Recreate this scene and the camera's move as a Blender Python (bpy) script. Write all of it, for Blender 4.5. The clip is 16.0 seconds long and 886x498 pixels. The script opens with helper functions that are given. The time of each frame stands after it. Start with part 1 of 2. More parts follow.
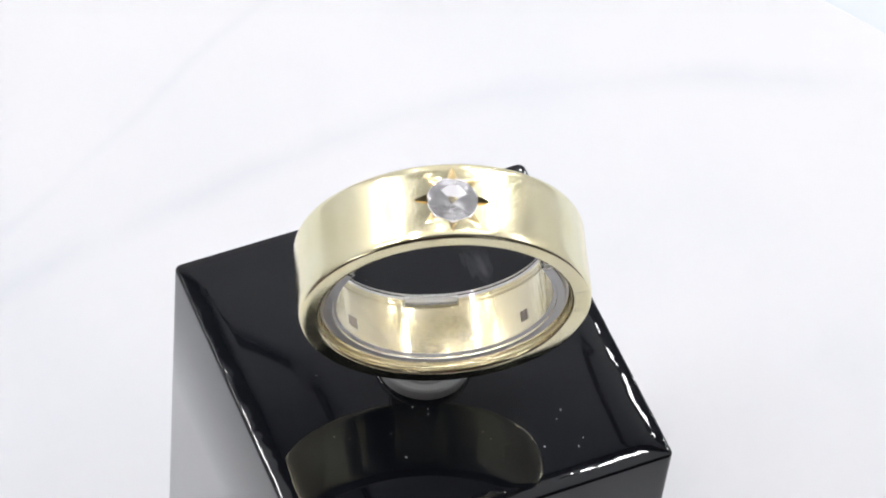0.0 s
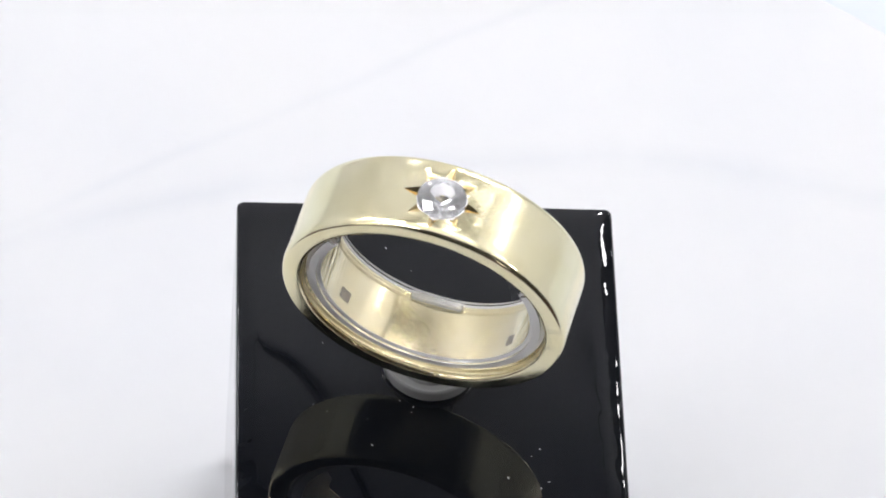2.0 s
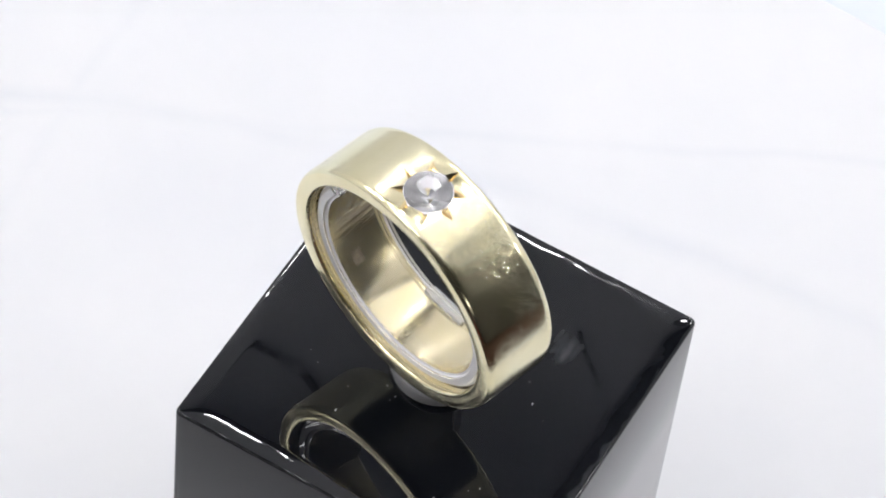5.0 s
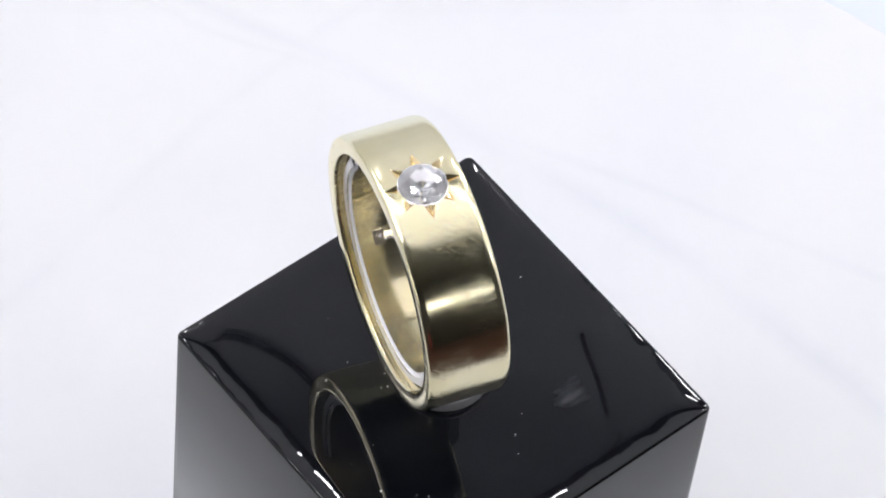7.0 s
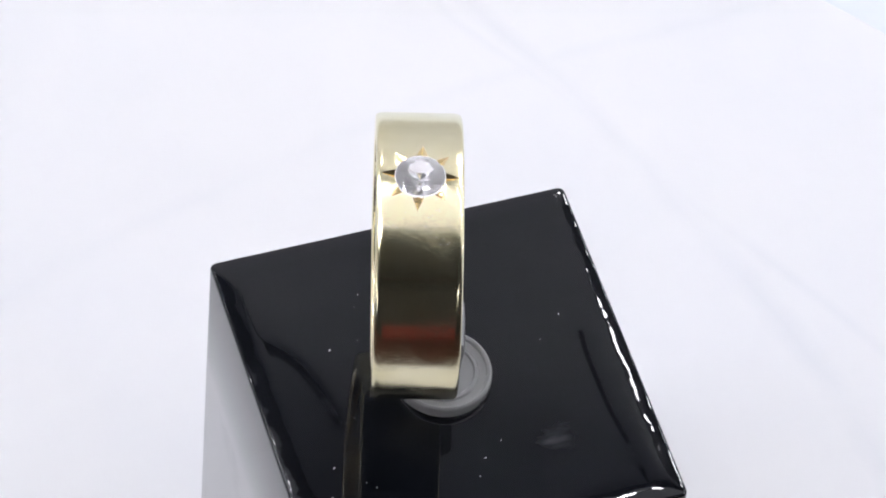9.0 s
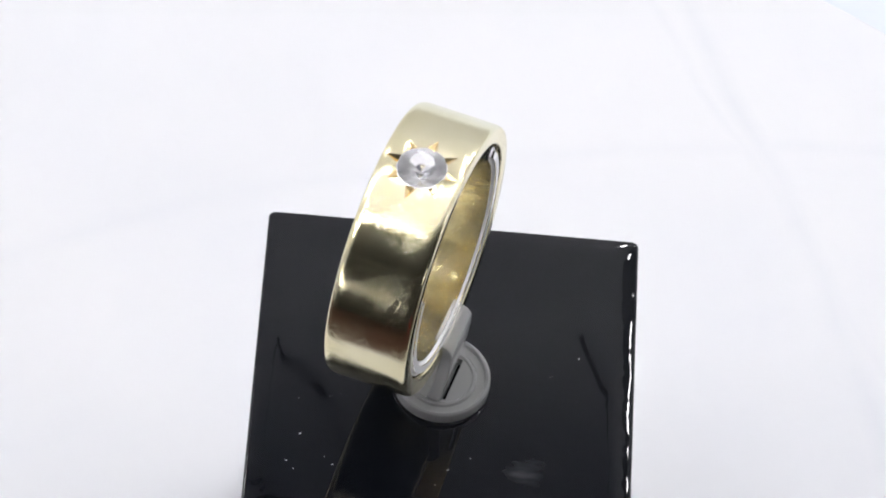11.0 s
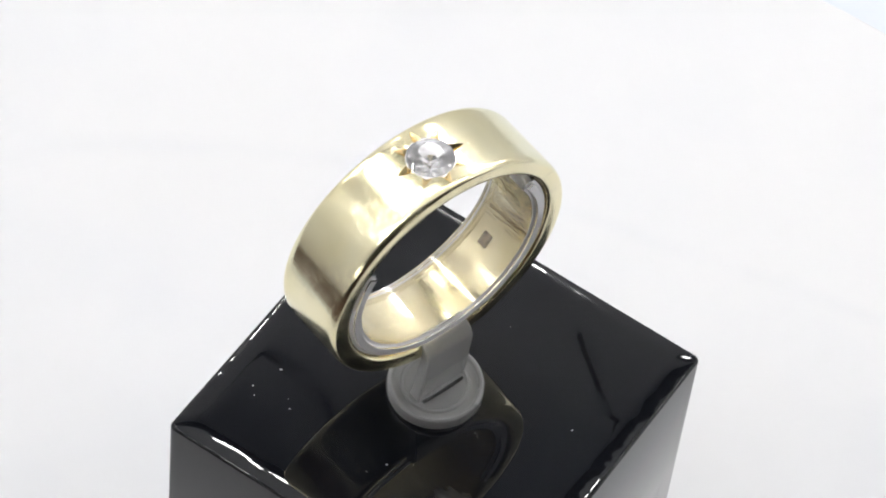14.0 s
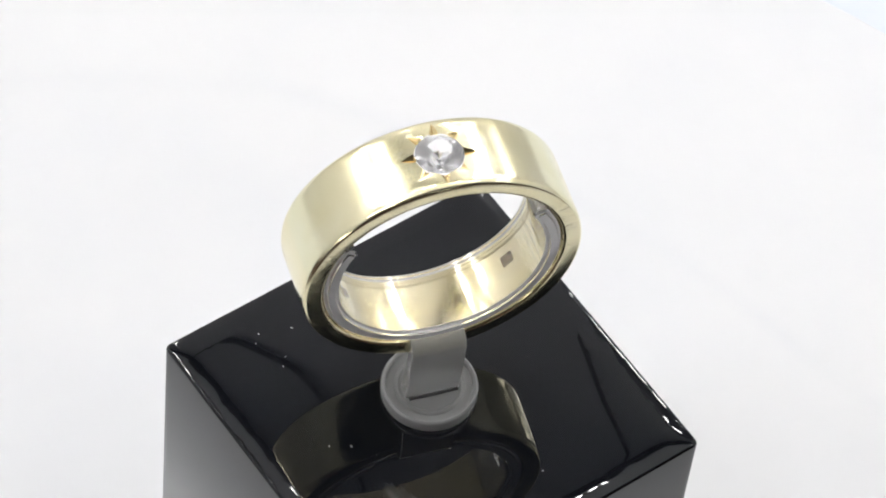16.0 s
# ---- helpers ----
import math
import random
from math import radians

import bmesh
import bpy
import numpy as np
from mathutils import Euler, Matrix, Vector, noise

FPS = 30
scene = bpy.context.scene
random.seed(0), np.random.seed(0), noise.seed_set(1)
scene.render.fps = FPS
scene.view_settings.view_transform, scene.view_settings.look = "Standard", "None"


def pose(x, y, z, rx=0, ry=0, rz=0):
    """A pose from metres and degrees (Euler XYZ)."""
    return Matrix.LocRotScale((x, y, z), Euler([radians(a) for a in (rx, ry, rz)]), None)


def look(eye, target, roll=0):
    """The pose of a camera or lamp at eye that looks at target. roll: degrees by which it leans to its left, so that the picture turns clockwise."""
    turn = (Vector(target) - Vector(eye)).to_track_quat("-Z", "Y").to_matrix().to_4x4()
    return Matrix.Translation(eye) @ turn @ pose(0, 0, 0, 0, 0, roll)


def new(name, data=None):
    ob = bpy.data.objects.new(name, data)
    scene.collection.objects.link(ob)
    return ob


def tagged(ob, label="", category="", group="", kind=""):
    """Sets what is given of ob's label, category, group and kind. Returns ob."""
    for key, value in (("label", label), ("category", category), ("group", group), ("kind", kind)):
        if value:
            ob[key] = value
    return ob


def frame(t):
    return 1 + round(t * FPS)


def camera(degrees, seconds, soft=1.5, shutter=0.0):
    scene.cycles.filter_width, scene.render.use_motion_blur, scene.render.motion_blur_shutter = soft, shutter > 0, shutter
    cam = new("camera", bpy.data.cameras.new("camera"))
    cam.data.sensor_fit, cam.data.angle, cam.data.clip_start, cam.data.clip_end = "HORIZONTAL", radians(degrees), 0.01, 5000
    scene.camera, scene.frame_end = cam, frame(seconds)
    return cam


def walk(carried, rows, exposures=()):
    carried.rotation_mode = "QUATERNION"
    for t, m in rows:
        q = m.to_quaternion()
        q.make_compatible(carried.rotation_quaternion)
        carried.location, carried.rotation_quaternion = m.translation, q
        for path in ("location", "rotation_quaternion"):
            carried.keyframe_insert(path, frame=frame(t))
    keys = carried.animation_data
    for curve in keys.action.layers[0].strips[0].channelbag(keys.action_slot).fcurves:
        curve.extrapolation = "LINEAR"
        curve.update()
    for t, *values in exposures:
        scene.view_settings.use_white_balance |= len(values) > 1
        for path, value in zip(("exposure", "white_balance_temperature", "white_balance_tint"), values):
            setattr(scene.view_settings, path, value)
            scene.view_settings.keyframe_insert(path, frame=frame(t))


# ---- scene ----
FOV = 13.165
EYE, TARGET, ROLL = (0.00021, -0.15424, 0.27189), (0.00021, 0.0, 0.05243), 7.204
cam = camera(FOV, 16.0, soft=1.9)
walk(cam, [(0.0, look(EYE, TARGET, ROLL)), (16.0, look(EYE, TARGET, ROLL))],
     exposures=[(0.0, 0.15, 6270, 12), (4.0, 0.15, 6270, 12), (9.0, 0.10, 6100, 15), (12.5, 0.15, 6360, 11), (16.0, 0.15, 6430, 10)])

# ---- world: a dim room round the light tent ----
world = bpy.data.worlds.new("room")
world.use_nodes = True
world.node_tree.nodes["Background"].inputs[0].default_value = (0.9, 0.95, 1.0, 1)
world.node_tree.nodes["Background"].inputs[1].default_value = 0.05
scene.world = world
LED_STRENGTH = 41.0


# ---- materials ----
def material(name):
    m = bpy.data.materials.new(name)
    m.use_nodes = True
    nt = m.node_tree
    return m, nt, nt.nodes["Principled BSDF"]


def node(nt, kind, **values):
    n = nt.nodes.new(kind)
    for key, value in values.items():
        n.inputs[key].default_value = value
    return n


def coords(nt, scale=(1, 1, 1), rot=(0, 0, 0)):
    tc = nt.nodes.new("ShaderNodeTexCoord")
    mp = node(nt, "ShaderNodeMapping", Scale=scale, Rotation=rot)
    nt.links.new(tc.outputs["Object"], mp.inputs["Vector"])
    return mp.outputs[0]


def noise_tex(nt, vec, scale, detail=3.0, rough=0.5):
    n = node(nt, "ShaderNodeTexNoise", Scale=scale, Detail=detail, Roughness=rough)
    nt.links.new(vec, n.inputs["Vector"])
    return n.outputs["Fac"]


def ramp(nt, fac, stops):
    r = nt.nodes.new("ShaderNodeValToRGB")
    el = r.color_ramp.elements
    while len(el) < len(stops):
        el.new(0.5)
    for e, (pos, col) in zip(el, stops):
        e.position, e.color = pos, (*col, 1) if len(col) == 3 else col
    nt.links.new(fac, r.inputs[0])
    return r.outputs[0]


def grey(v):
    return (v, v, v)


def math_node(nt, op, a, b=None, clamp=False):
    n = nt.nodes.new("ShaderNodeMath")
    n.operation, n.use_clamp = op, clamp
    for i, v in enumerate((a, b)):
        if v is None:
            continue
        if isinstance(v, (int, float)):
            n.inputs[i].default_value = v
        else:
            nt.links.new(v, n.inputs[i])
    return n.outputs[0]


def mix_rgb(nt, fac, a, b, mode="MIX"):
    n = nt.nodes.new("ShaderNodeMix")
    n.data_type, n.blend_type = "RGBA", mode
    for i, v in ((0, fac), (6, a), (7, b)):
        if isinstance(v, (int, float)):
            n.inputs[i].default_value = v
        elif isinstance(v, tuple):
            n.inputs[i].default_value = (*v, 1)
        else:
            nt.links.new(v, n.inputs[i])
    return n.outputs[2]


def bump(nt, height, strength, distance):
    b = node(nt, "ShaderNodeBump", Strength=strength, Distance=distance)
    nt.links.new(height, b.inputs["Height"])
    return b


def band_coords(nt):
    """Length round the band, length along the finger and radius, in metres."""
    tc = nt.nodes.new("ShaderNodeTexCoord")
    sep = nt.nodes.new("ShaderNodeSeparateXYZ")
    nt.links.new(tc.outputs["Object"], sep.inputs[0])
    turn = math_node(nt, "ARCTAN2", sep.outputs[0], sep.outputs[2])
    arc = math_node(nt, "MULTIPLY", turn, 0.0098)
    out = nt.nodes.new("ShaderNodeCombineXYZ")
    nt.links.new(arc, out.inputs[0])
    nt.links.new(sep.outputs[1], out.inputs[1])
    return out.outputs[0], arc


def mapped(nt, vec, scale, rot=0.0):
    """The vector turned in its plane and then scaled."""
    turned = node(nt, "ShaderNodeMapping", Rotation=(0, 0, rot))
    nt.links.new(vec, turned.inputs["Vector"])
    grown = node(nt, "ShaderNodeMapping", Scale=scale)
    nt.links.new(turned.outputs[0], grown.inputs["Vector"])
    return grown.outputs[0]


def scratches(nt, vec, rot, along, across, width):
    """Thin lines of finite length: the level line of a stretched noise."""
    n = noise_tex(nt, mapped(nt, vec, (along, across, 1), rot), 1.0, 1.5)
    d = math_node(nt, "ABSOLUTE", math_node(nt, "SUBTRACT", n, 0.5))
    return math_node(nt, "SUBTRACT", 1.0, math_node(nt, "DIVIDE", d, width), clamp=True)


def gold_material(name, inner=False):
    m, nt, bs = material(name)
    v = coords(nt)
    band_v, arc = band_coords(nt)
    bs.inputs["Metallic"].default_value = 1.0
    shades = ((0.89, 0.78, 0.46), (0.925, 0.83, 0.555)) if inner else ((0.87, 0.795, 0.505), (0.91, 0.845, 0.59))
    tint = ramp(nt, noise_tex(nt, v, 260, 2), [(0.35, shades[0]), (0.65, shades[1])])
    nt.links.new(tint, bs.inputs["Base Color"])
    patch = ramp(nt, noise_tex(nt, v, 420, 3), [(0.46, grey(0)), (0.62, grey(1))])
    haze = ramp(nt, noise_tex(nt, v, 5200, 3), [(0.35, grey(0)), (0.7, grey(1))])
    rough = math_node(nt, "ADD", math_node(nt, "MULTIPLY", patch, 0.045), math_node(nt, "MULTIPLY", haze, 0.03))
    rough = math_node(nt, "ADD", rough, 0.135 if not inner else 0.10)
    nt.links.new(rough, bs.inputs["Roughness"])
    wear = ramp(nt, noise_tex(nt, v, 190, 2), [(0.44, grey(0.0)), (0.62, grey(1))])
    lines = scratches(nt, band_v, 0.45, 260, 2000, 0.012)
    for rot, along, across, width in ((-0.7, 330, 2400, 0.012), (1.35, 420, 1900, 0.010), (2.1, 700, 3000, 0.012)):
        lines = math_node(nt, "MAXIMUM", lines, scratches(nt, band_v, rot, along, across, width))
    lines = math_node(nt, "MULTIPLY", lines, wear)
    if inner:
        # file strokes across the band, deepest up the sides
        side = ramp(nt, math_node(nt, "MULTIPLY", math_node(nt, "ABSOLUTE", arc), 30.0), [(0.14, grey(1)), (0.48, grey(1)), (0.66, grey(0.04))])
        stroke = noise_tex(nt, mapped(nt, band_v, (2500, 240, 1), 0.12), 1.0, 2)
        stroke = ramp(nt, stroke, [(0.36, grey(0)), (0.58, grey(1))])
        h = math_node(nt, "SUBTRACT", math_node(nt, "MULTIPLY", stroke, side), math_node(nt, "MULTIPLY", lines, 0.05))
        b = bump(nt, h, 0.8, 0.00005)
    else:
        pits = ramp(nt, noise_tex(nt, v, 2300, 2), [(0.66, grey(0)), (0.74, grey(1))])
        grain = math_node(nt, "MULTIPLY", noise_tex(nt, mapped(nt, band_v, (600, 5200, 1), 0.2), 1.0, 1), 0.05)
        h = math_node(nt, "SUBTRACT", grain, math_node(nt, "ADD", math_node(nt, "MULTIPLY", lines, 0.30), math_node(nt, "MULTIPLY", pits, 0.10)))
        b = bump(nt, h, 0.5, 0.00002)
    swell = bump(nt, noise_tex(nt, v, 260, 1), 0.045, 0.00014)
    nt.links.new(swell.outputs[0], b.inputs["Normal"])
    nt.links.new(b.outputs[0], bs.inputs["Normal"])
    return m


def groove_material():
    m, nt, bs = material("engraved gold")
    bs.inputs["Metallic"].default_value = 1.0
    t = ramp(nt, noise_tex(nt, coords(nt), 1500, 2), [(0.3, (0.74, 0.56, 0.26)), (0.7, (0.86, 0.70, 0.40))])
    nt.links.new(t, bs.inputs["Base Color"])
    bs.inputs["Roughness"].default_value = 0.16
    return m


def acrylic_material():
    m, nt, bs = material("black acrylic")
    v = coords(nt)
    smudge = ramp(nt, noise_tex(nt, coords(nt, (1, 1.7, 1), (0, 0, 0.7)), 130, 4, 0.6), [(0.50, grey(0)), (0.70, grey(1))])
    # one finger mark on the top
    tc = nt.nodes.new("ShaderNodeTexCoord")
    dist = nt.nodes.new("ShaderNodeVectorMath")
    dist.operation = "DISTANCE"
    nt.links.new(tc.outputs["Object"], dist.inputs[0])
    dist.inputs[1].default_value = (-0.0056, 0.0072, 0.0361)
    near = math_node(nt, "SUBTRACT", 1.0, math_node(nt, "DIVIDE", dist.outputs["Value"], 0.0036), clamp=True)
    streak = ramp(nt, noise_tex(nt, coords(nt, (260, 900, 300), (0, 0, 0.5)), 1.0, 3), [(0.5, grey(0)), (0.72, grey(1))])
    mark = math_node(nt, "MULTIPLY", near, streak)
    smudge = math_node(nt, "MAXIMUM", smudge, mark)
    base = mix_rgb(nt, smudge, (0.0038, 0.0046, 0.0068), (0.0060, 0.0069, 0.0098))
    base = mix_rgb(nt, mark, base, (0.045, 0.047, 0.052))
    nt.links.new(base, bs.inputs["Base Color"])
    r = math_node(nt, "MULTIPLY_ADD", smudge, 0.06)
    r.node.inputs[2].default_value = 0.012
    nt.links.new(r, bs.inputs["Roughness"])
    bs.inputs["IOR"].default_value = 1.49
    bs.inputs["Specular IOR Level"].default_value = 0.42
    wave = noise_tex(nt, v, 90, 1)
    nt.links.new(bump(nt, wave, 0.04, 0.0004).outputs[0], bs.inputs["Normal"])
    return m


def clear_material(name, rough, ior=1.47, tint=(0.97, 0.98, 1.0), clear=0.9):
    m, nt, bs = material(name)
    bs.inputs["Base Color"].default_value = (*tint, 1)
    bs.inputs["Transmission Weight"].default_value = clear
    bs.inputs["IOR"].default_value = ior
    r = math_node(nt, "MULTIPLY_ADD", noise_tex(nt, coords(nt), 900, 3), 0.06)
    r.node.inputs[2].default_value = rough
    nt.links.new(r, bs.inputs["Roughness"])
    nt.links.new(bump(nt, noise_tex(nt, coords(nt), 500, 2), 0.05, 0.0001).outputs[0], bs.inputs["Normal"])
    return m


def milled_material():
    """The cut edge of the clear band, with fine milling marks round it; opaque white stands in for light carried inside
    the plastic.
    """
    m, nt, bs = material("milled edge whitened for inner light")
    bs.inputs["Base Color"].default_value = (0.97, 0.97, 0.99, 1)
    bs.inputs["Metallic"].default_value = 0.15
    bs.inputs["Roughness"].default_value = 0.12
    band_v, arc = band_coords(nt)
    h = noise_tex(nt, mapped(nt, band_v, (1500, 500, 1)), 1.0, 2)
    nt.links.new(bump(nt, h, 0.9, 0.00014).outputs[0], bs.inputs["Normal"])
    return m


def gem_material():
    m, nt, bs = material("clear gemstone")
    bs.inputs["Base Color"].default_value = (0.995, 0.99, 1.0, 1)
    bs.inputs["Transmission Weight"].default_value = 0.93
    bs.inputs["IOR"].default_value = 1.76
    bs.inputs["Roughness"].default_value = 0.0
    return m


def marble_material():
    m, nt, bs = material("white marble print")
    tc = nt.nodes.new("ShaderNodeTexCoord")
    sep = nt.nodes.new("ShaderNodeSeparateXYZ")
    wob = node(nt, "ShaderNodeTexNoise", Scale=45.0, Detail=3.0)
    nt.links.new(tc.outputs["Object"], wob.inputs["Vector"])
    add = nt.nodes.new("ShaderNodeVectorMath")
    add.operation = "MULTIPLY_ADD"
    nt.links.new(wob.outputs["Color"], add.inputs[0])
    add.inputs[1].default_value = (0.004, 0.004, 0)
    nt.links.new(tc.outputs["Object"], add.inputs[2])
    off = nt.nodes.new("ShaderNodeVectorMath")
    off.operation = "SUBTRACT"
    nt.links.new(add.outputs[0], off.inputs[0])
    off.inputs[1].default_value = (0.002, 0.002, 0)
    nt.links.new(off.outputs[0], sep.inputs[0])
    x, y = sep.outputs[0], sep.outputs[1]

    def vein(slope, curve, start, width, depth):
        # a vein along y = start + slope x + curve x^2
        c = math_node(nt, "MULTIPLY", x, curve)
        c = math_node(nt, "ADD", c, slope)
        c = math_node(nt, "MULTIPLY", c, x)
        c = math_node(nt, "ADD", c, start)
        d = math_node(nt, "ABSOLUTE", math_node(nt, "SUBTRACT", y, c))
        d = math_node(nt, "DIVIDE", d, width)
        f = math_node(nt, "SUBTRACT", 1.0, d, clamp=True)
        return math_node(nt, "MULTIPLY", f, depth)

    total = vein(0.471, -6.7, 0.0526, 0.0024, 0.22)
    for args in ((1.57, 0.0, 0.0912, 0.0016, 0.14), (-0.4, 9.0, -0.052, 0.002, 0.12)):
        total = math_node(nt, "MAXIMUM", total, vein(*args))
    cloud = ramp(nt, noise_tex(nt, tc.outputs["Object"], 26, 4, 0.6), [(0.42, grey(0)), (0.72, grey(1))])
    fade = ramp(nt, noise_tex(nt, tc.outputs["Object"], 60, 3), [(0.35, grey(0.25)), (0.6, grey(1))])
    total = math_node(nt, "MULTIPLY", total, fade)
    col = mix_rgb(nt, cloud, (0.80, 0.80, 0.815), (0.755, 0.765, 0.80))
    col = mix_rgb(nt, total, col, (0.55, 0.59, 0.66))
    nt.links.new(col, bs.inputs["Base Color"])
    bs.inputs["Roughness"].default_value = 0.42
    return m


def plain_material(name, col, rough, grain=60, var=0.06, metal=0.0):
    m, nt, bs = material(name)
    lo, hi = tuple(c * (1 - var) for c in col), tuple(min(1, c * (1 + var)) for c in col)
    nt.links.new(ramp(nt, noise_tex(nt, coords(nt), grain, 4), [(0.3, lo), (0.7, hi)]), bs.inputs["Base Color"])
    bs.inputs["Roughness"].default_value = rough
    bs.inputs["Metallic"].default_value = metal
    return m


def glow_material(name, col, strength):
    m, nt, bs = material(name)
    bs.inputs["Base Color"].default_value = (0.8, 0.8, 0.8, 1)
    bs.inputs["Emission Color"].default_value = (*col, 1)
    bs.inputs["Emission Strength"].default_value = strength
    return m


# white reflecting lining added under the stone to brighten it
SEAT = plain_material("white brightening seat", (0.95, 0.95, 0.965), 0.25, 1500, 0.03, 0.12)
GOLD, GOLD_IN, GROOVE = gold_material("satin gold"), gold_material("worn gold", True), groove_material()
ACRYLIC, GEM, MARBLE = acrylic_material(), gem_material(), marble_material()
CLEAR = clear_material("clear plastic", 0.0, 1.47, (0.995, 0.995, 1.0), 0.99)
EDGE = milled_material()
FROST = clear_material("frosted plastic", 0.06, 1.5, (0.97, 0.97, 0.98), 0.70)
STAMP = plain_material("stamped mark", (0.20, 0.16, 0.11), 0.5, 2500, 0.5, 0.6)
TENT, TABLE = plain_material("white tent fabric", (0.78, 0.78, 0.79), 0.9, 40), plain_material("pale blue-white table", (0.72, 0.76, 0.82), 0.5, 30)
DARK = plain_material("dark surround for reflections", (0.05, 0.048, 0.046), 0.8, 8, 0.25)
FRONT_BROWN = plain_material("dark red-brown for reflections", (0.045, 0.016, 0.010), 0.55, 25, 0.35)
DIM = plain_material("dim grey surround for reflections", (0.15, 0.148, 0.14), 0.8, 8, 0.15)
PLATTER = plain_material("white plastic", (0.74, 0.75, 0.78), 0.35, 120)
DUST = plain_material("pale dust", (0.7, 0.7, 0.7), 0.9, 4000)
HOUSING = plain_material("grey aluminium", (0.4, 0.4, 0.41), 0.4, 200, 0.1, 0.9)
PANEL = glow_material("lit diffuser", (1.0, 0.99, 0.985), 0.56)
BAR = glow_material("lit bar", (1.0, 0.98, 0.95), 4.0)
RED = plain_material("dark red stand-in", (0.17, 0.024, 0.018), 0.6, 40, 0.2)
SPOT = glow_material("lit spot", (1.0, 0.98, 0.94), 90.0)
RUBBER = plain_material("grey rubber", (0.16, 0.16, 0.165), 0.6, 300, 0.2)
LED = glow_material("lit diode", (1.0, 0.985, 0.95), LED_STRENGTH)


# ---- building helpers ----
def part(name, bm, mat, parent=None, label="", smooth=None):
    me = bpy.data.meshes.new(name)
    bm.to_mesh(me)
    bm.free()
    for m in mat if isinstance(mat, (list, tuple)) else [mat]:
        me.materials.append(m)
    if smooth is not None:
        me.polygons.foreach_set("use_smooth", [True] * len(me.polygons))
        me.set_sharp_from_angle(angle=radians(smooth))
    ob = new(name, me)
    if parent is not None:
        ob.parent = parent
    return tagged(ob, label) if label else ob


def box_mesh(lo, hi, bevel=0.0, segments=2):
    bm = bmesh.new()
    bmesh.ops.create_cube(bm, size=1)
    for v in bm.verts:
        v.co = [lo[i] + (v.co[i] + 0.5) * (hi[i] - lo[i]) for i in range(3)]
    if bevel:
        bmesh.ops.bevel(bm, geom=bm.edges[:], offset=bevel, segments=segments, profile=0.5, affect="EDGES")
    return bm


def lathe(profile, steps, closed=False):
    """Turns a list of (radius, height) round z."""
    bm = bmesh.new()
    rings = []
    for k in range(steps):
        a = 2 * math.pi * k / steps
        rings.append([bm.verts.new((r * math.cos(a), r * math.sin(a), z)) for r, z in profile])
    n = len(profile)
    for k in range(steps):
        p, q = rings[k], rings[(k + 1) % steps]
        for i in range(n if closed else n - 1):
            j = (i + 1) % n
            bm.faces.new((p[i], q[i], q[j], p[j]))
    if not closed:
        for i, flip in ((0, True), (n - 1, False)):
            loop = [r[i] for r in rings]
            bm.faces.new(loop[::-1] if flip else loop)
    bmesh.ops.recalc_face_normals(bm, faces=bm.faces[:])
    return bm


def rounded_section(a0, a1, b0, b1, ra, rb, long=1.0, corner=7, fill=9):
    """A closed rounded rectangle in (radius, height): radius a0..a1, height b0..b1; corner radius rb outside (long times that in height), ra inside."""
    pts = []

    def arc(cx, cy, r, start, long=1.0):
        for i in range(corner + 1):
            t = radians(start + 90 * i / corner)
            pts.append((cx + r * math.cos(t), cy + long * r * math.sin(t)))

    arc(a1 - rb, b1 - long * rb, rb, 0, long)
    arc(a0 + ra, b1 - ra, ra, 90)
    arc(a0 + ra, b0 + ra, ra, 180)
    arc(a1 - rb, b0 + long * rb, rb, 270, long)
    for i in range(1, fill):
        pts.append((a1, b0 + long * rb + (b1 - b0 - 2 * long * rb) * i / fill))
    return pts


# ---- the setting: table, unseen light tent with an open dark front ----
TABLE_Z = -0.014
X, Y0, Y1, TOP = 0.34, -0.60, 0.34, 0.62
tagged(part("floor", box_mesh((-X, -0.03, TABLE_Z - 0.02), (X, Y1, TABLE_Z)), TABLE), "pale blue-white table top under the turntable", "table", kind="structure")
# unseen surface added so that the lower band reflects dark red-brown
tagged(part("floor_front", box_mesh((-X, Y0, TABLE_Z - 0.02), (X, -0.03, TABLE_Z)), FRONT_BROWN), "unseen dark red-brown surface added before the turntable for reflections", "table", kind="structure")
tagged(part("wall_back", box_mesh((-X, Y1, TABLE_Z), (X, Y1 + 0.01, TOP)), TENT), "white back of a light tent", "wall", kind="structure")
# unseen front walls and ceiling: their dark tones stand in for dim surroundings
for sx, nm, yf in ((-1, "wall_left", -0.30), (1, "wall_right", -0.05)):
    xa, xb = sorted((sx * X, sx * (X + 0.01)))
    tagged(part(nm, box_mesh((xa, yf, TABLE_Z), (xb, Y1, TOP)), TENT), "white side of a light tent", "wall", kind="structure")
    tagged(part(nm + "_front", box_mesh((xa, Y0, TABLE_Z), (xb, yf, TOP)), DARK if sx > 0 else DIM), "unseen dim side wall before the tent, added to darken reflections", "wall", kind="structure")
tagged(part("wall_front", box_mesh((-X, Y0 - 0.01, TABLE_Z), (X, Y0, TOP)), DARK), "unseen dark wall behind the camera, added to darken reflections", "wall", kind="structure")
tagged(part("ceiling", box_mesh((-X, Y0, TOP), (X, Y1, TOP + 0.01)), DIM), "unseen dim grey ceiling over the tent, toned for reflections", "ceiling", kind="structure")


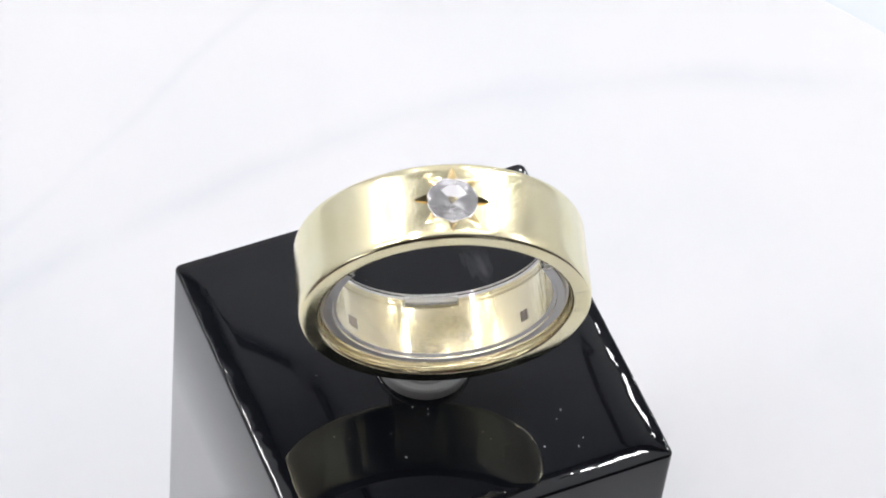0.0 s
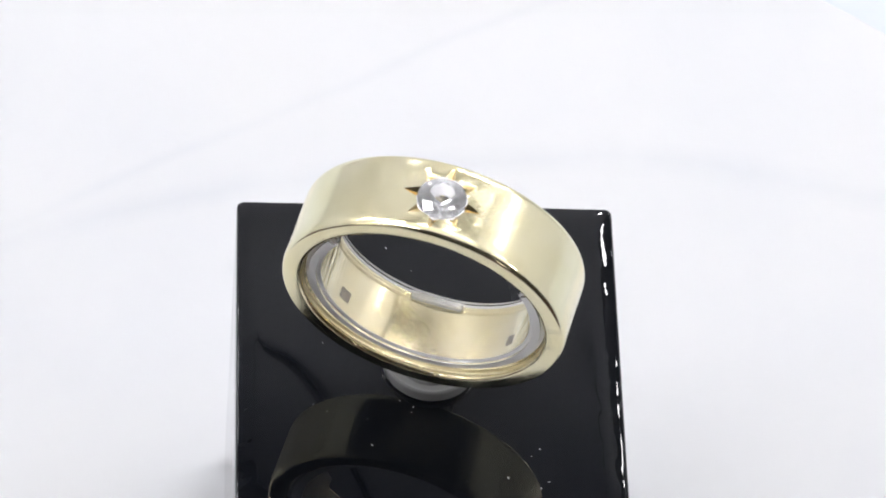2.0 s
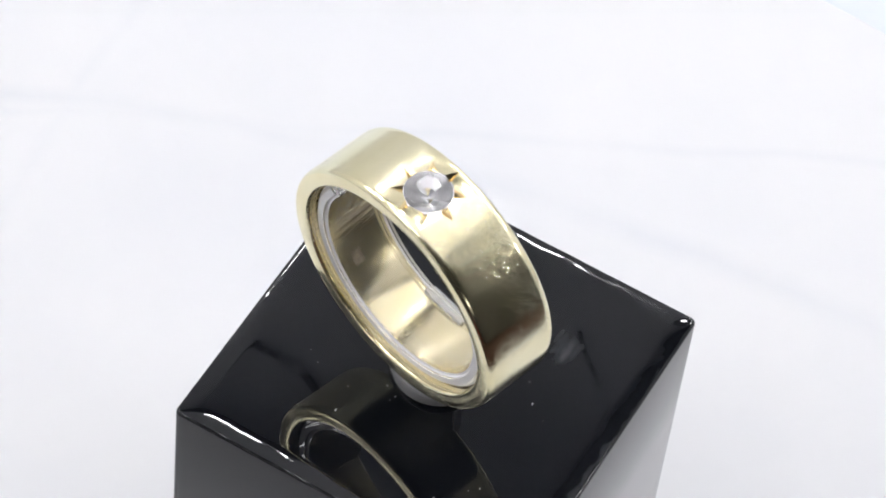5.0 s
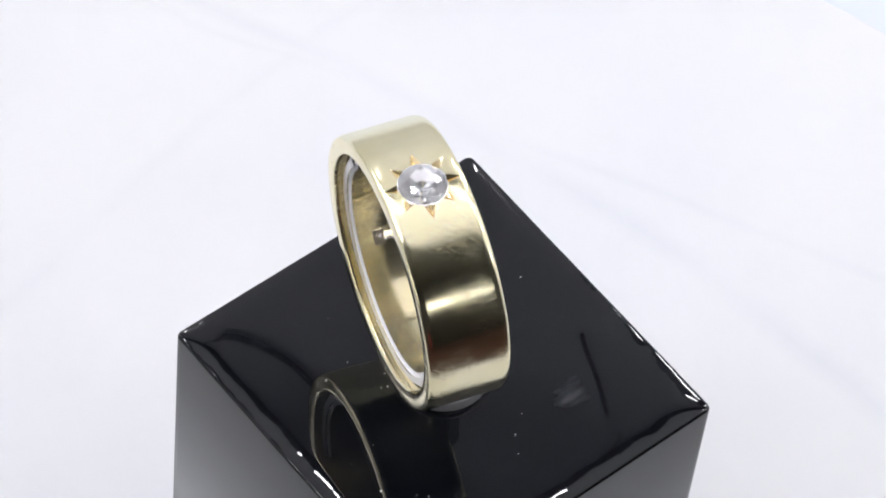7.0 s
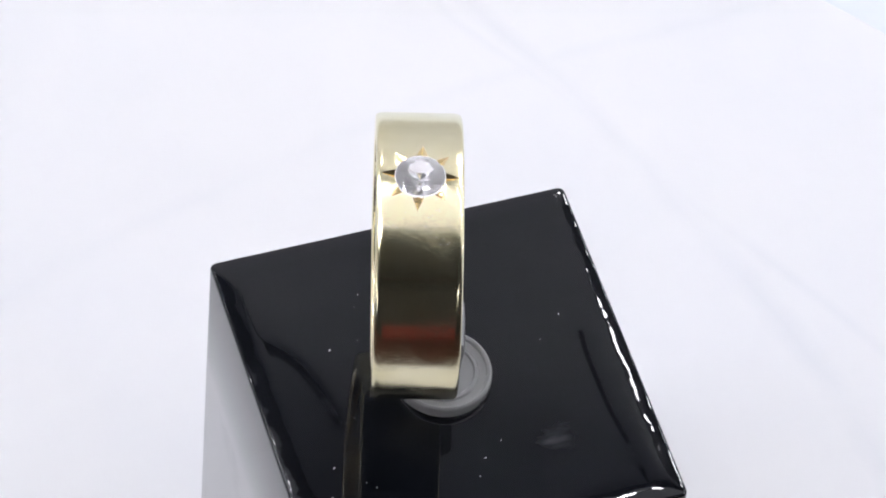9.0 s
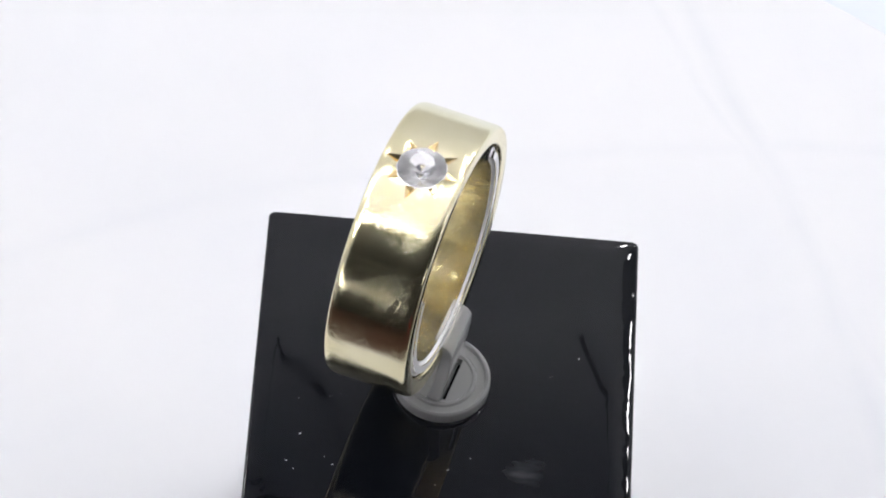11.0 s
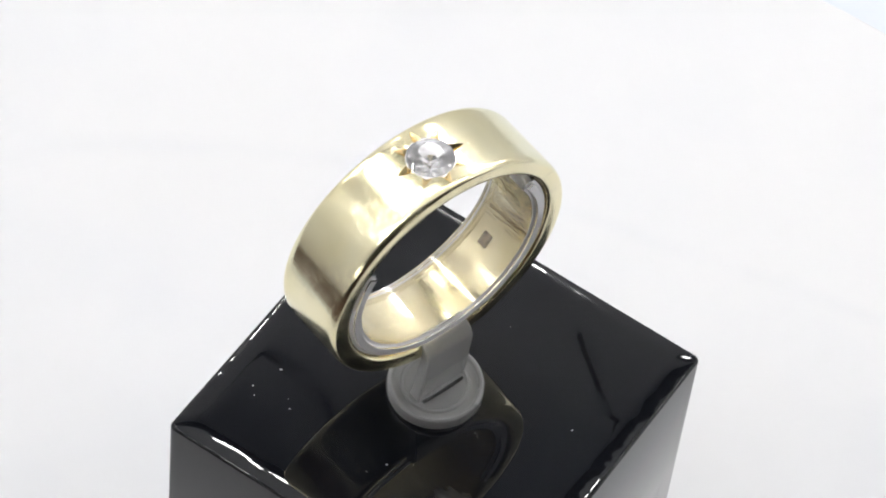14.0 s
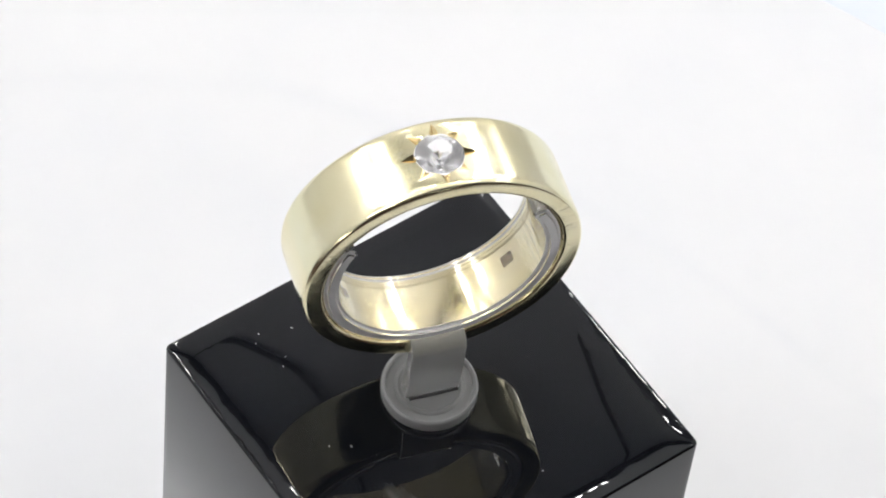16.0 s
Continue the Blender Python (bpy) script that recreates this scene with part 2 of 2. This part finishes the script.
def ceiling_panel():
    ob = tagged(new("ceiling_light"), "broad diffused ceiling light panel with white frame", "lamp")
    part("frame", box_mesh((-0.31, -0.08, TOP - 0.012), (0.31, 0.27, TOP - 0.001), 0.002), PLATTER, ob)
    part("diffuser", box_mesh((-0.30, -0.07, TOP - 0.015), (0.30, 0.26, TOP - 0.0125)), PANEL, ob)
    return ob


ceiling_panel()


def led_panel(m):
    """An upright light bar with two columns of lamps that face along -z of its pose."""
    ob = new("led_light_bar")
    part("housing", box_mesh((-0.055, -0.12, 0.0), (0.055, 0.12, 0.012), 0.002), HOUSING, ob)
    me = None
    for c in (-0.034, 0.034):
        for r in range(3):
            if me is None:
                d = part("diode", lathe([(0.004, -0.004), (0.0105, -0.003), (0.012, 0.0)], 20), LED, ob)
                me = d.data
            else:
                d = new("diode", me)
                d.parent = ob
            d.location = (c, -0.085 + r * 0.085, -0.0005)
    ob.matrix_basis = m
    return tagged(ob, "lit grey aluminium light bar with two rows of diodes", "lamp", "light bars")


AIM = (0, 0, 0.051)


def cable(points, radius):
    """A thin tube through the points, smoothed."""
    fine = [Vector(p) for p in points]
    for _ in range(3):
        cut_in = [fine[0]]
        for a, b in zip(fine, fine[1:]):
            cut_in += [a.lerp(b, 0.25), a.lerp(b, 0.75)]
        fine = cut_in + [fine[-1]]
    bm = bmesh.new()
    rows = []
    for i, p in enumerate(fine):
        t = (fine[min(i + 1, len(fine) - 1)] - fine[max(i - 1, 0)]).normalized()
        side = t.cross(Vector((0, 1, 0))).normalized()
        up = side.cross(t)
        rows.append([bm.verts.new(p + radius * (math.cos(k * math.pi / 4) * side + math.sin(k * math.pi / 4) * up)) for k in range(8)])
    for p, q in zip(rows, rows[1:]):
        for k in range(8):
            bm.faces.new((p[k], p[(k + 1) % 8], q[(k + 1) % 8], q[k]))
    bm.faces.new(rows[0][::-1]), bm.faces.new(rows[-1])
    bmesh.ops.recalc_face_normals(bm, faces=bm.faces[:])
    return bm


WIRE = Y1 - 0.0016
tagged(part("cable", cable([(-0.115, WIRE, TOP), (-0.085, WIRE, 0.556), (-0.058, WIRE, 0.546), (-0.040, WIRE, 0.549), (-0.024, WIRE, 0.561), (-0.008, WIRE, TOP)], 0.0009), RUBBER, None, smooth=50),
       "thin grey cable loop hanging against the white tent back", "cable", "tent cables")
tagged(part("cable", cable([(0.068, WIRE, TOP), (0.044, WIRE, 0.558), (0.036, WIRE, 0.536), (0.034, WIRE, 0.528)], 0.0006), RUBBER, None, smooth=50),
       "thin grey cable end hanging against the white tent back", "cable", "tent cables")
led_panel(look((-0.25, 0.14, 0.361), AIM))
led_panel(look((0.16, 0.30, 0.286), AIM))
led_panel(look((-0.22, -0.07, 0.401), AIM))


def softbox(m, w, h, mat, label):
    ob = tagged(new("softbox"), label, "lamp", "softboxes")
    part("frame", box_mesh((-w, -h, 0.0), (w, h, 0.02), 0.003), HOUSING, ob)
    part("diffuser", box_mesh((0.005 - w, 0.005 - h, -0.004), (w - 0.005, h - 0.005, -0.001)), mat, ob)
    ob.matrix_basis = m


softbox(look((-0.240, -0.232, 0.147), AIM), 0.097, 0.021, BAR, "lit white softbox beside the turntable")
softbox(look((0.265, -0.345, 0.295), AIM), 0.055, 0.022, BAR, "small lit white light bar before the turntable")
# added stand-in for an unknown red thing that the gold reflects
tagged(part("red_reflection_box", box_mesh((0.02, Y0 + 0.04, TABLE_Z), (0.18, Y0 + 0.14, 0.09), 0.006), RED), "unseen dark red box added for the red reflection in the ring", "box")


def spot_lamp(m, name, label, group, size):
    """A small round lamp that shines along -z of its pose."""
    ob = tagged(new(name), label, "lamp", group)
    part("rim", lathe([(0.0135 * size, 0.0), (0.016 * size, 0.0), (0.016 * size, -0.012 * size), (0.0135 * size, -0.012 * size)], 24, closed=True), HOUSING, ob)
    part("lens", lathe([(0.0133 * size, -0.002 * size), (0.0133 * size, -0.009 * size), (0.006 * size, -0.0105 * size)], 24), SPOT, ob)
    ob.matrix_basis = m


for dx, dy in ((-0.24, 0.22), (-0.08, 0.24), (0.10, 0.23), (0.25, 0.20)):
    spot_lamp(pose(dx, dy, TOP - 0.016), "downlight", "small round lit ceiling downlight with metal rim", "ceiling downlights", 1.0)
for dx, dy, dz in ((-0.326, 0.24, 0.32), (-0.15, 0.327, 0.34), (0.05, 0.327, 0.31), (0.326, 0.22, 0.34), (0.326, 0.10, 0.36), (0.326, -0.02, 0.27)):
    spot_lamp(look((dx, dy, dz), AIM), "spotlight", "small lit spotlight aimed at the turntable", "tent spotlights", 0.6)

# ---- the turntable ----
turntable = tagged(new("turntable"), "round white turntable with a faintly veined marble top", "turntable")
part("platter", lathe([(0.060, TABLE_Z), (0.0762, TABLE_Z), (0.0775, TABLE_Z + 0.0015), (0.0775, -0.0022), (0.0769, -0.0014)], 128), PLATTER, turntable, smooth=30)
part("marble_top", lathe([(0.0763, -0.0014), (0.0770, -0.0010), (0.0770, -0.0004), (0.0766, 0.0)], 128), MARBLE, turntable, "white marble sheet with faint blue-grey veins", smooth=30)

# ---- the block ----
BLOCK_H = 0.0361
BLOCK_BASE = pose(-0.00036, 0.00154, 0.0, 0, 0, -61.4)
block = tagged(new("display_block"), "glossy black acrylic display block on the turntable", "display block")


def block_mesh(hx, hy, h, corner=0.0005, run=110):
    """A block whose top rolls over softly at its edges, with tight upright corners."""
    bm = bmesh.new()
    loops = []
    # the top falls off gently (large radius) and then turns down tightly
    r1, r2, bend = 0.0075, 0.00025, 11.5
    rim = r2 * (1 - math.sin(radians(bend)))
    drop = r2 * math.cos(radians(bend))
    sink = r1 * (1 - math.cos(radians(bend)))
    levels = [(0.00025, 0.0), (0.0, 0.0003)]
    for i in range(7):
        t = radians(90 - (90 - bend) * i / 6)
        levels.append((r2 * (1 - math.sin(t)), h - sink - drop + r2 * math.cos(t)))
    for i in range(1, 9):
        t = radians(bend * (1 - i / 8))
        levels.append((rim + r1 * (math.sin(radians(bend)) - math.sin(t)), h - r1 * (1 - math.cos(t))))
    levels += [(rim + r1 * math.sin(radians(bend)) + d, h) for d in (0.0003, 0.0009)]
    for inset, z in levels:
        loop = []
        r = corner + 0.6 * inset
        ends = []
        for k in range(4):
            sx, sy = ((1, 1), (-1, 1), (-1, -1), (1, -1))[k]
            ends.append([(sx * (hx - inset - r) + r * math.cos(radians(90 * k + 18 * i)), sy * (hy - inset - r) + r * math.sin(radians(90 * k + 18 * i))) for i in range(6)])
        for k in range(4):
            a, b = ends[k][-1], ends[(k + 1) % 4][0]
            side = [(a[0] + (b[0] - a[0]) * i / run, a[1] + (b[1] - a[1]) * i / run) for i in range(1, run)]
            for x, y in ends[k] + side:
                # the hand-polished edge is slightly uneven
                wave = 0.0
                if z > h - 0.0006:
                    fall = max(0.0, 1 - inset / 0.0018)
                    wave = fall * (0.000026 * noise.noise(Vector((x, y, 0.3)) * 520) + 0.000007 * noise.noise(Vector((x, y, 0.7)) * 1900))
                loop.append(bm.verts.new((x, y, z + wave)))
        loops.append(loop)
    n = len(loops[0])
    for p, q in zip(loops, loops[1:]):
        for i in range(n):
            j = (i + 1) % n
            bm.faces.new((p[i], p[j], q[j], q[i]))
    bm.faces.new(loops[0][::-1]), bm.faces.new(loops[-1])
    return bm


part("body", block_mesh(0.01400, 0.01421, BLOCK_H), ACRYLIC, block, smooth=40)

# ---- the ring ----
AX = Vector((0.18925, -0.98136, -0.03343)).normalized()
SIDE = AX.cross(Vector((0, 0, 1))).normalized()
UP = SIDE.cross(AX)
RING_C = Vector((0.000375, -0.001595, 0.051555))


def frame_matrix(x, y, z, o):
    return Matrix(((x.x, y.x, z.x, o.x), (x.y, y.y, z.y, o.y), (x.z, y.z, z.z, o.z), (0, 0, 0, 1)))


# local axes: x across, y along the finger, z up to the stone
RING_BASE = frame_matrix(SIDE, AX, UP, RING_C)
R_OUT, R_IN, WIDTH, OVAL = 0.01025, 0.00880, 0.0060, 0.934
LATHE_TO_RING = Matrix(((1, 0, 0, 0), (0, 0, -1, 0), (0, OVAL, 0, 0), (0, 0, 0, 1)))
CREST = R_OUT * OVAL
STONE_R = 0.00171
STAR_TURN = -4.0


def sag(x):
    return math.sqrt(max(0, 1 - (x / R_OUT) ** 2)) * CREST - CREST


def star_cutter():
    bm = bmesh.new()
    h = 0.0006
    for k in range(8):
        a = radians(STAR_TURN + 45 * k)
        main = k % 2 == 0
        r0, r1, b, d = 0.0013, (0.00275 if main else 0.00262), (0.00052 if main else 0.00050), (0.00034 if main else 0.00024)
        u, w = Vector((math.cos(a), math.sin(a), 0)), Vector((-math.sin(a), math.cos(a), 0))
        z0, z1 = sag(r0 * u.x), sag(r1 * u.x)
        sec = []
        for r, z, apex in ((r0, z0, d), (r1, z1, 0.0)):
            half = b * (apex + h) / d
            sec.append([bm.verts.new(u * r + w * half + Vector((0, 0, CREST + z + h))),
                        bm.verts.new(u * r - w * half + Vector((0, 0, CREST + z + h))),
                        bm.verts.new(u * r + Vector((0, 0, CREST + z - apex)))])
        p, q = sec
        bm.faces.new(p), bm.faces.new(q[::-1])
        for i in range(3):
            j = (i + 1) % 3
            bm.faces.new((p[j], p[i], q[i], q[j]))
    bmesh.ops.recalc_face_normals(bm, faces=bm.faces[:])
    return bm


def cut(target, cutter_bm, mat):
    """Cuts the solid out of the target's mesh for good."""
    grow = Matrix.Scale(1000, 4)
    cutter_bm.transform(grow)
    target.data.transform(grow)
    c = part("cutter", cutter_bm, mat)
    md = target.modifiers.new("cut", "BOOLEAN")
    md.operation, md.solver, md.object = "DIFFERENCE", "EXACT", c
    md.material_mode, md.use_self = "TRANSFER", True
    bpy.context.view_layer.update()
    deps = bpy.context.evaluated_depsgraph_get()
    me = bpy.data.meshes.new_from_object(target.evaluated_get(deps))
    target.modifiers.clear()
    me.transform(Matrix.Scale(0.001, 4))
    target.data = me
    bpy.data.objects.remove(c)


ring = tagged(new("ring"), "wide satin yellow gold ring with one clear star-set stone", "ring")
bm = lathe(rounded_section(R_IN, R_OUT, -WIDTH / 2, WIDTH / 2, 0.00028, 0.00027, 2.3), 192, closed=True)
bm.transform(LATHE_TO_RING)
for f in bm.faces:
    c = f.calc_center_median()
    f.material_index = 1 if math.hypot(c.x, c.z / OVAL) < R_IN + 0.0001 else 0
bmesh.ops.recalc_face_normals(bm, faces=bm.faces[:])
band = part("band", bm, [GOLD, GOLD_IN], None)
cut(band, star_cutter(), GROOVE)
seat = lathe([(0.00045, CREST - 0.0018), (0.00050, CREST - 0.00125), (STONE_R + 0.00004, CREST - 0.00022), (STONE_R + 0.00004, CREST + 0.001)], 48)
cut(band, seat, SEAT)
band.data.polygons.foreach_set("use_smooth", [True] * len(band.data.polygons))
band.data.set_sharp_from_angle(angle=radians(28))
band.parent = ring


def gemstone():
    """A round brilliant cut: table, star, bezel, girdle and pavilion facets."""
    bm = bmesh.new()
    r, table, crown, depth = STONE_R, 0.55, 0.00052, 0.00146

    def point(turn, radius, z):
        a = radians(turn + 10)
        bm.verts.new((radius * r * math.cos(a), radius * r * math.sin(a), z))

    half = math.cos(radians(22.5))
    for k in range(8):
        point(45 * k, table, crown)
        point(45 * k + 22.5, 0.78, 0.00005 + (crown - 0.00005) * (1 - 0.78 * half) / (1 - table))
        point(45 * k + 22.5, 0.27, -depth * (1 - 0.27 * half) - 0.00004)
    for k in range(32):
        point(11.25 * k, 1.0, 0.00005)
        point(11.25 * k, 1.0, -0.00004)
    bm.verts.new((0, 0, -depth - 0.00004))
    bmesh.ops.convex_hull(bm, input=bm.verts[:])
    bmesh.ops.dissolve_limit(bm, angle_limit=0.012, verts=bm.verts[:], edges=bm.edges[:])
    bmesh.ops.recalc_face_normals(bm, faces=bm.faces[:])
    return bm


gem = part("gemstone", gemstone(), GEM, ring, "clear round brilliant-cut stone")
gem.location = (0, 0, CREST - 0.00010)
gem.visible_shadow = False


def stamp_mark(turn, y, bars):
    """Shallow stamped bars on the inside of the band; turn is counted from the lowest point."""
    bm = bmesh.new()
    for k in range(bars):
        a0 = radians(turn + 2.6 * (k - bars / 2))
        corners = []
        for r in (R_IN + 0.00006, R_IN - 0.00003):
            for a, yy in ((a0, y - 0.00042), (a0 + radians(2.4), y - 0.00042), (a0 + radians(2.4), y + 0.00042), (a0, y + 0.00042)):
                corners.append(bm.verts.new((r * math.sin(a), yy, -r * math.cos(a) * OVAL)))
        p, q = corners[:4], corners[4:]
        bm.faces.new(p[::-1]), bm.faces.new(q)
        for i in range(4):
            j = (i + 1) % 4
            bm.faces.new((p[i], p[j], q[j], q[i]))
    bmesh.ops.recalc_face_normals(bm, faces=bm.faces[:])
    return bm


part("hallmark", stamp_mark(48, 0.0004, 3), STAMP, band, "dark stamped hallmark")
part("hallmark", stamp_mark(-49, 0.0004, 2), STAMP, band, "dark stamped hallmark")

# ---- the clear clip that holds the ring ----
FLAT = Vector((AX.x, AX.y, 0)).normalized()
CLIP_O = Vector((RING_C.x, RING_C.y, BLOCK_H)) - FLAT * 0.0030
CLIP_BASE = frame_matrix(SIDE, FLAT, Vector((0, 0, 1)), CLIP_O)
clip = tagged(new("ring_clip"), "clear plastic ring clip with round foot on the block", "ring holder")
foot = part("foot", lathe([(0.0033, 0.0), (0.0036, 0.00018), (0.0036, 0.00085), (0.00352, 0.00102), (0.00338, 0.0011), (0.00322, 0.00102), (0.00312, 0.0008), (0.0029, 0.00074), (0.00262, 0.00074), (0.0025, 0.0009), (0.00232, 0.00092), (0.0022, 0.0008), (0.0006, 0.0007)], 72), FROST, None, "frosted round foot with raised rim")


cut(foot, box_mesh((-0.0018, -0.00092, -0.001), (0.0020, -0.00064, 0.002)), FROST)
foot.data.polygons.foreach_set("use_smooth", [True] * len(foot.data.polygons))
foot.data.set_sharp_from_angle(angle=radians(35))
foot.parent = clip


def strip(path, half, thick):
    """A flat strip of that half width in x along a path of (y, z), with thickness."""
    bm = bmesh.new()
    rows = []
    n = len(path)
    for i, (y, z) in enumerate(path):
        a, b = path[max(i - 1, 0)], path[min(i + 1, n - 1)]
        t = Vector((b[0] - a[0], b[1] - a[1])).normalized()
        nx = Vector((-t.y, t.x)) / 2
        h, th = half(i / (n - 1)), thick(i / (n - 1))
        rows.append([bm.verts.new((sx * h, y + s * nx.x * th, z + s * nx.y * th)) for sx, s in ((-1, -1), (1, -1), (1, 1), (-1, 1))])
    for p, q in zip(rows, rows[1:]):
        for i in range(4):
            bm.faces.new((p[i], p[(i + 1) % 4], q[(i + 1) % 4], q[i]))
    bm.faces.new(rows[0][::-1]), bm.faces.new(rows[-1])
    bmesh.ops.recalc_face_normals(bm, faces=bm.faces[:])
    bmesh.ops.bevel(bm, geom=[e for e in bm.edges if len(e.link_faces) == 2 and e.calc_face_angle(0) > 1.2], offset=0.00008, segments=1, affect="EDGES")
    return bm


BAND_R = R_IN - 0.00012
bottom = (RING_C.z - BLOCK_H) - BAND_R * OVAL
stem_path = [(-0.00005, 0.0006), (-0.00035, 0.0025), (-0.0007, bottom - 0.0006)] + [
    (-0.0007 + 0.0009 * (1 - math.cos(radians(a))), bottom - 0.0006 + 0.0009 * math.sin(radians(a))) for a in (25, 50, 75, 90)] + [(0.0004, bottom + 0.00031)]
part("stem", strip(stem_path, lambda t: 0.0021 - 0.0001 * t, lambda t: 0.0011 - 0.0006 * min(1, 1.4 * t)), FROST, clip, "frosted flat stem", smooth=35)


def clip_band(half_angle, y0, y1, thick):
    """A strip bent along the inside of the ring, open at the top."""
    bm = bmesh.new()
    rows = []
    steps = 72
    for k in range(steps + 1):
        a = radians(-90 - half_angle + 2 * half_angle * k / steps)
        rows.append([bm.verts.new((r * math.cos(a), y, r * math.sin(a) * OVAL)) for r, y in
                     ((BAND_R, y0), (BAND_R, y1), (BAND_R - thick, y1), (BAND_R - thick, y0))])
    for p, q in zip(rows, rows[1:]):
        for i in range(4):
            bm.faces.new((p[i], p[(i + 1) % 4], q[(i + 1) % 4], q[i]))
    bm.faces.new(rows[0][::-1]), bm.faces.new(rows[-1])
    bmesh.ops.recalc_face_normals(bm, faces=bm.faces[:])
    bmesh.ops.bevel(bm, geom=[e for e in bm.edges if e.calc_face_angle(0) > 1.2], offset=0.00028, segments=3, affect="EDGES")
    bm.normal_update()
    for f in bm.faces:
        f.material_index = 1 if abs(f.normal.y) > 0.5 else 0
    bm.transform(CLIP_BASE.inverted() @ RING_BASE)
    return bm


spring = part("spring_band", clip_band(124, -0.0030, 0.0024, 0.0011), [CLEAR, EDGE], clip, "clear bent spring band", smooth=35)
spring.visible_shadow = False


# ---- dust on the block ----
def dust_specks():
    rng = random.Random(4)
    bm = bmesh.new()
    spots = [(11.8, -4.4), (9.99, -2.3), (9.33, -4.8), (-7.71, 8.71), (-0.53, -7.2), (10.23, -1.47), (12.07, -3.61), (-0.54, -2.84), (0.58, -2.82)]
    spots += [(rng.uniform(-9, 9), rng.uniform(-8, 9)) for _ in range(13)]
    for k, (x, y) in enumerate(spots):
        size = rng.uniform(0.00004, 0.00008) if k < 9 else rng.uniform(0.00002, 0.00005)
        m = Matrix.Translation((x / 1000, y / 1000, BLOCK_H + size * 0.35)) @ Matrix.Rotation(rng.uniform(0, 3.1), 4, "Z") @ Matrix.Diagonal((rng.uniform(0.7, 2.2), 0.7, 0.5, 1))
        bmesh.ops.create_icosphere(bm, subdivisions=1, radius=size, matrix=m)
    return bm


dust = tagged(part("dust", dust_specks(), DUST), "pale dust specks on the black block", "dust", kind="stuff")


# ---- motion ----
def angle(t):
    return -math.degrees(0.182903 * t - 0.000163 * t * (t - 16))


def motions():
    for ob, base in ((turntable, Matrix()), (block, BLOCK_BASE), (ring, RING_BASE), (clip, CLIP_BASE), (dust, Matrix())):
        walk(ob, [(k / 2, pose(0, 0, 0, 0, 0, angle(k / 2)) @ base) for k in range(33)])


motions()
